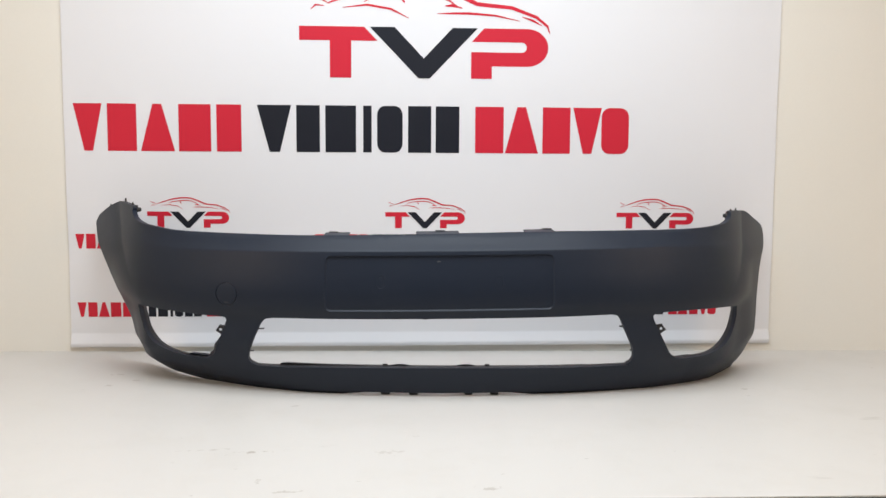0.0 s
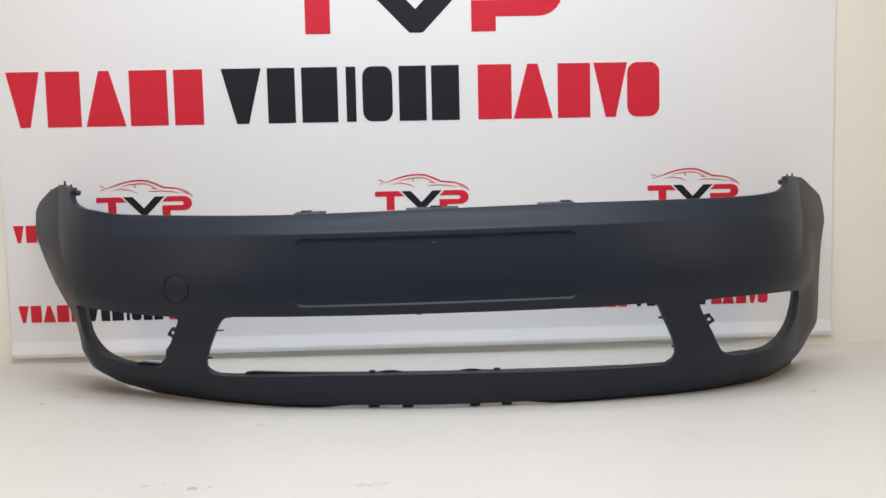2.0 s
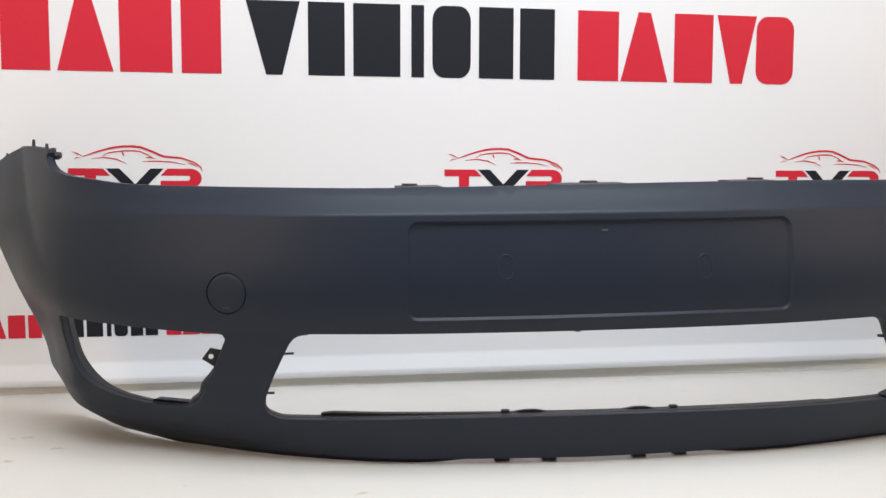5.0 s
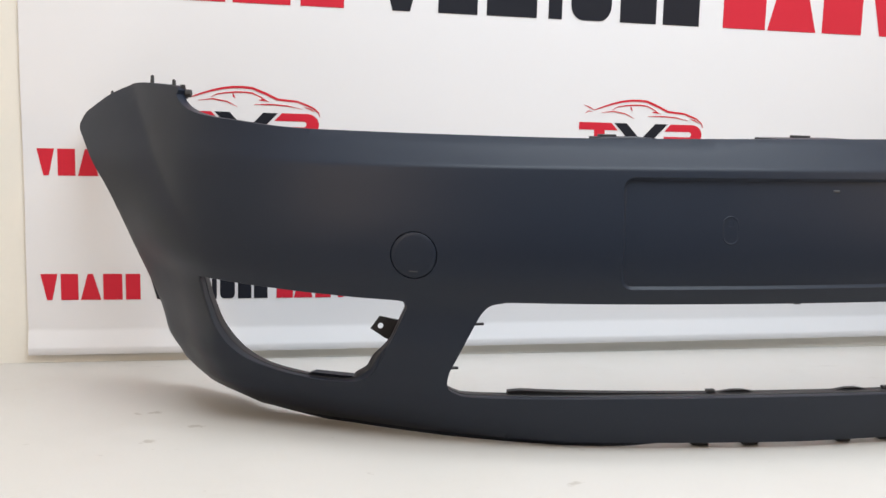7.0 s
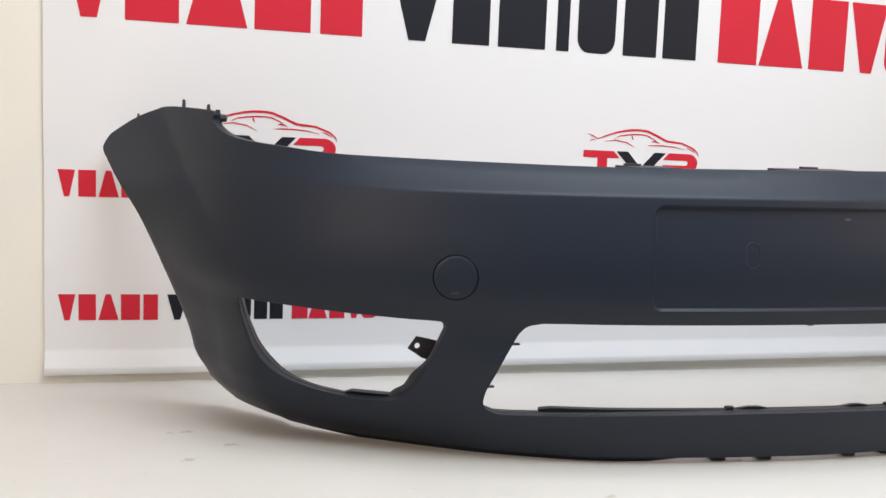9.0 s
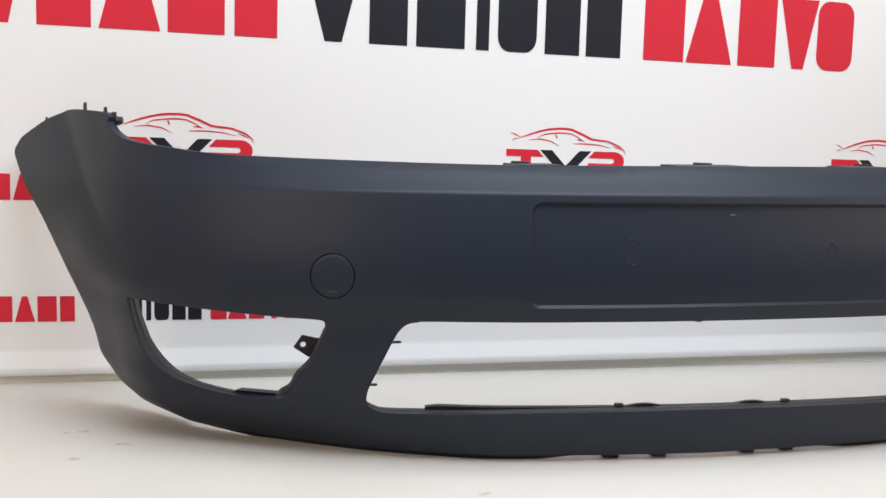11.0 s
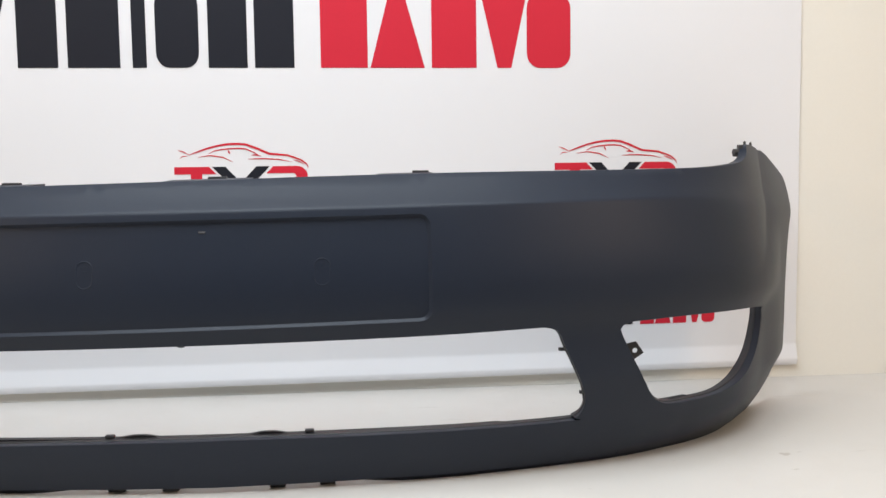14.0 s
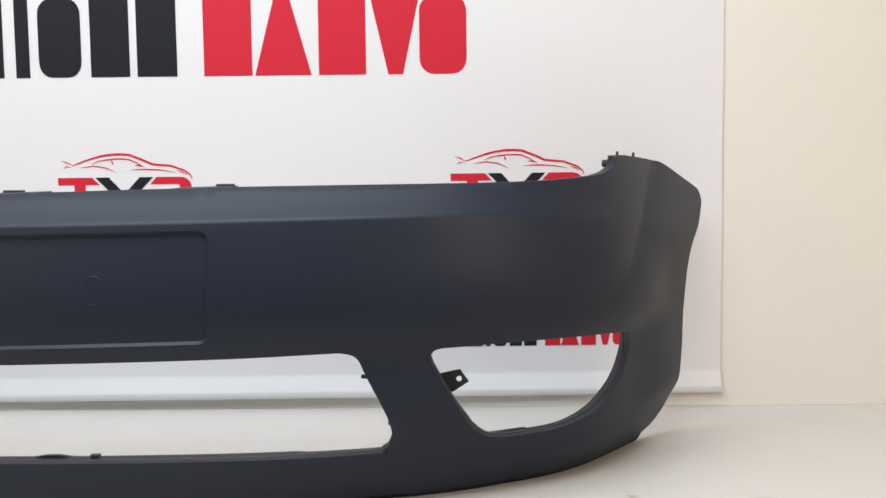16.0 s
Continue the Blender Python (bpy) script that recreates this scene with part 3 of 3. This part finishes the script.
def tow_cover():
    """Round cap on the skin, with a rim behind the gap."""
    bm = bmesh.new()
    n = 40
    rows = []
    for r, inw in ((0.006, 0), (0.014, 0), (0.021, 0), (0.0248, 0.0), (0.0258, 0.0006), (0.0259, 0.004), (0.034, 0.0045), (0.034, 0.006)):
        rows.append([bm.verts.new(place(CAP[0] + r * math.cos(a), CAP[1] + r * math.sin(a), inw)) for a in np.linspace(0, 2 * math.pi, n, endpoint=False)])
    mid = bm.verts.new(place(CAP[0], CAP[1]))
    for i in range(n):
        bm.faces.new((mid, rows[0][i], rows[0][(i + 1) % n]))
        for p, q in zip(rows, rows[1:]):
            bm.faces.new((p[i], q[i], q[(i + 1) % n], p[(i + 1) % n]))
    return bm


cap = part("tow_eye_cover", tow_cover(), PRIMER, bumper, "round clip-in cover", smooth=35)
o, al, up, nn = axes(CAP[0], CAP[1] - 0.0185)
part("pry_slot", bar(o + nn * 0.0001, al, up, nn, 0.010, 0.0012, 0.0008, 0), PALE, cap)

# number plate panel: two screw bosses and a locating nub
for q in (-.1355, .1345):
    bm = bmesh.new()
    for w, k, tall in ((.2745, 1.0, 0.0065), (.2815, 0.35, 0.0)):
        o, al, up, nn = axes(q, w)
        ring = [[bm.verts.new(o + al * (k * r * math.cos(a)) + up * (k * r * math.sin(a) + math.copysign(tall, math.sin(a))) + nn * h) for a in np.linspace(0.1, 2 * math.pi + 0.1, 24, endpoint=False)]
                for r, h in ((0.0102, -0.0003), (0.0096, 0.0002), (0.0088, 0.0002), (0.0080, -0.0002))]
        for p, q2 in zip(ring, ring[1:]):
            for i in range(24):
                bm.faces.new((p[i], p[(i + 1) % 24], q2[(i + 1) % 24], q2[i]))
    part("screw_boss", bm, PRIMER, bumper, smooth=40)
o, al, up, nn = axes(-.003, .3215)
part("locating_nub", bar(o + nn * 0.0003, al, up, nn, 0.008, 0.0026, 0.0018, 0.0006), PALE, bumper, "small worn pale nub")

# lamp mounting tabs in the two fog light openings
for side, hu, hv, hw in ((-1, -0.519, 0.123, 0.1420), (1, 0.540, 0.110, 0.1510)):
    shape = [(-0.0014, 0.0120), (-0.0120, -0.0032), (0.0062, -0.0155), (0.022, -0.020), (0.034, -0.006), (0.024, 0.0065)]
    ring = arc(0, 0, 0.0036, 0.0036, 0, 330, 11)
    outer = [Vector((hu + (-side) * a * 1.0, hv, hw + b)) for a, b in shape]
    hole = [Vector((hu + a, hv, hw + b)) for a, b in ring]
    flat = [[Vector((p.x, p.z, 0)) for p in outer], [Vector((p.x, p.z, 0)) for p in hole]]
    every = outer + hole
    bm = bmesh.new()
    vs = [bm.verts.new(p) for p in every]
    for t in tessellate_polygon(flat):
        bm.faces.new([vs[i] for i in t])
    bmesh.ops.recalc_face_normals(bm, faces=bm.faces[:])
    tab = part("lamp_tab", bm, RAW, bumper, "black mounting tab with a screw hole")
    tab.modifiers.new("thickness", "SOLIDIFY").thickness = 0.0025

# grille clips: thin pins at both sides of the lower opening, one nub over it
for u, v, w, side in ((-.414, .060, .1560, 1), (-.440, .072, .1010, 1), (.434, .055, .1655, -1), (.464, .068, .1065, -1)):
    part("grille_clip", bar(Vector((u - side * 0.004, v, w)), Vector((side, 0, 0.02)).normalized(), Vector((0, 1, 0)), UP, 0.024, 0.005, 0.0026), RAW, bumper)
part("grille_clip", bar(Vector((-.033, .022, .1892)), Vector((1, 0, 0)), Vector((0, 1, 0)), UP, 0.008, 0.006, 0.0075), RAW, bumper)


def ledge(name, s0, s1, low, high, back, thick, mat, ramp=0.005):
    """A strip standing behind the edge of an opening, from s0 to s1."""
    ss = np.linspace(s0 + ramp, s1 - ramp, max(4, int(abs(s1 - s0) / 0.02)))
    ss = np.concatenate([[s0], ss, [s1]])
    bm = bmesh.new()
    prof = []
    for q in ss:
        end = min(1.0, min(abs(q - s0), abs(q - s1)) / ramp)
        top = low(q) + (high - 0.0) * end
        prof.append([bm.verts.new(place(q, w2, b2)) for w2, b2 in ((low(q) - 0.004, back), (top, back), (top, back + thick), (low(q) - 0.004, back + thick))])
    for p, q in zip(prof, prof[1:]):
        for i in range(4):
            bm.faces.new((p[i], q[i], q[(i + 1) % 4], p[(i + 1) % 4]))
    bm.faces.new(prof[0])
    bm.faces.new(prof[-1][::-1])
    bmesh.ops.recalc_face_normals(bm, faces=bm.faces[:])
    return part(name, bm, mat, bumper)


ledge("grille_ledge", -.384, .374, lambda q: .0703 - .0012 * float(ease(0, .37, q)), 0.0025, 0.019, 0.010, RIM, 0.016)
for q in (-.127, .115):
    al = axes(q, .0740)[1]
    part("grille_clip", bar(place(q, .0750, 0.023), al, UP, al.cross(UP), 0.011, 0.0034, 0.006), RAW, bumper)
for s0, s1 in ((-.117, -.066), (.039, .089)):
    ledge("grille_ledge", s0, s1, lambda q: .0728, 0.0030, 0.022, 0.006, RIM, 0.018)
ledge("lamp_ledge", -.650, -.572, lambda q: .0735, 0.0046, 0.013, 0.014, PRIMER, 0.012)
ledge("lamp_ledge", .606, .675, lambda q: .0760, 0.0030, 0.022, 0.006, RIM)

# fixing flanges along the top edge
def top_flange(s0, s1, rise, back0, back1):
    w = lambda q: float(np.interp(q, [-.3, 0, .3], [.374, .381, .388]))
    ss = np.linspace(s0, s1, 6)
    bm = bmesh.new()
    rows = []
    for q in ss:
        f = place(q, w(q) - 0.001, 0.002)
        rows.append([bm.verts.new(p) for p in (f + Vector((0, back0, rise * 0.4)), f + Vector((0, back1, rise)), f + Vector((0, back1, rise - 0.003)), f + Vector((0, back0, -0.004)))])
    for p, q in zip(rows, rows[1:]):
        for i in range(4):
            bm.faces.new((p[i], q[i], q[(i + 1) % 4], p[(i + 1) % 4]))
    bm.faces.new(rows[0])
    bm.faces.new(rows[-1][::-1])
    bmesh.ops.recalc_face_normals(bm, faces=bm.faces[:])
    return part("top_flange", bm, PRIMER, bumper)


for s0, s1, c0, c1 in ((-.275, -.215, -.265, -.244), (-.056, .046, -.009, .014), (.205, .275, .251, .272)):
    top_flange(s0, s1, 0.0030, 0.0, 0.062)
    o = place((c0 + c1) / 2, float(np.interp((c0 + c1) / 2, [-.3, 0, .3], [.374, .381, .388])))
    part("flange_clip", bar(o + Vector((0, 0.056, 0.0020)), Vector((1, 0, 0)), Vector((0, 1, 0)), UP, c1 - c0, 0.010, 0.005), RAW, bumper)

# undertray clips along the lower edge, on which the bumper stands
for s0, s1 in ((-.330, -.309), (-.269, -.251), (-.138, -.117), (-.070, -.050), (.064, .083), (.127, .146), (.253, .274), (.312, .333)):
    q = (s0 + s1) / 2
    low = 0.008
    o = place(q, low + 0.002, 0.006)
    al = axes(q, .03)[1]
    bk = UP.cross(al)
    top = low + 0.006
    drop = top if abs(q) < 0.2 else top - 0.0008
    part("undertray_clip", bar(Vector((o.x, o.y, top - drop / 2)) + bk * 0.014, al, bk, UP, s1 - s0, 0.012, drop), RAW, bumper)

for q in (-.356, -.098, .104, .297, .372):
    o, al = place(q, 0.010, 0.006), axes(q, .03)[1]
    bk = UP.cross(al)
    part("undertray_rib", bar(Vector((o.x, o.y, 0.0085)) + bk * 0.010, al, bk, UP, 0.012 if abs(q) < 0.33 else 0.026, 0.006, 0.006), RAW, bumper)

# upper wing corners: wing pins and the black side clips
for q, w, r, h in ((-.975, .4295, .0028, .012), (-.910, .426, .0028, .008), (-1.087, .4135, .0022, .008), (.890, .425, .0024, .008), (.953, .425, .0024, .008)):
    part("wing_pin", pin(place(q, w, 0.005), UP, r, h), RAW, bumper)
for q, w, side in ((-.890, .416, 1), (.872, .416, -1)):
    o = place(q, w, 0.016)
    o = o - Vector((side * 0.007, 0, 0))
    body = bar(o + Vector((side * 0.002, 0.004, -0.001)), Vector((1, 0, 0)), Vector((0, 1, 0)), UP, 0.014, 0.018, 0.011, 0.002)
    clip = part("side_clip", body, RAW, bumper, "black plastic side clip")
    part("clip_head", pin(o + Vector((side * 0.006, -0.002, 0.000)), Vector((side, -0.15, 0)).normalized(), 0.0055, 0.008, 0.9), RAW, clip)
    part("clip_rib", bar(o + Vector((side * 0.002, 0.0, 0.008)), Vector((1, 0, 0)), Vector((0, 1, 0)), UP, 0.006, 0.010, 0.006), RAW, clip)
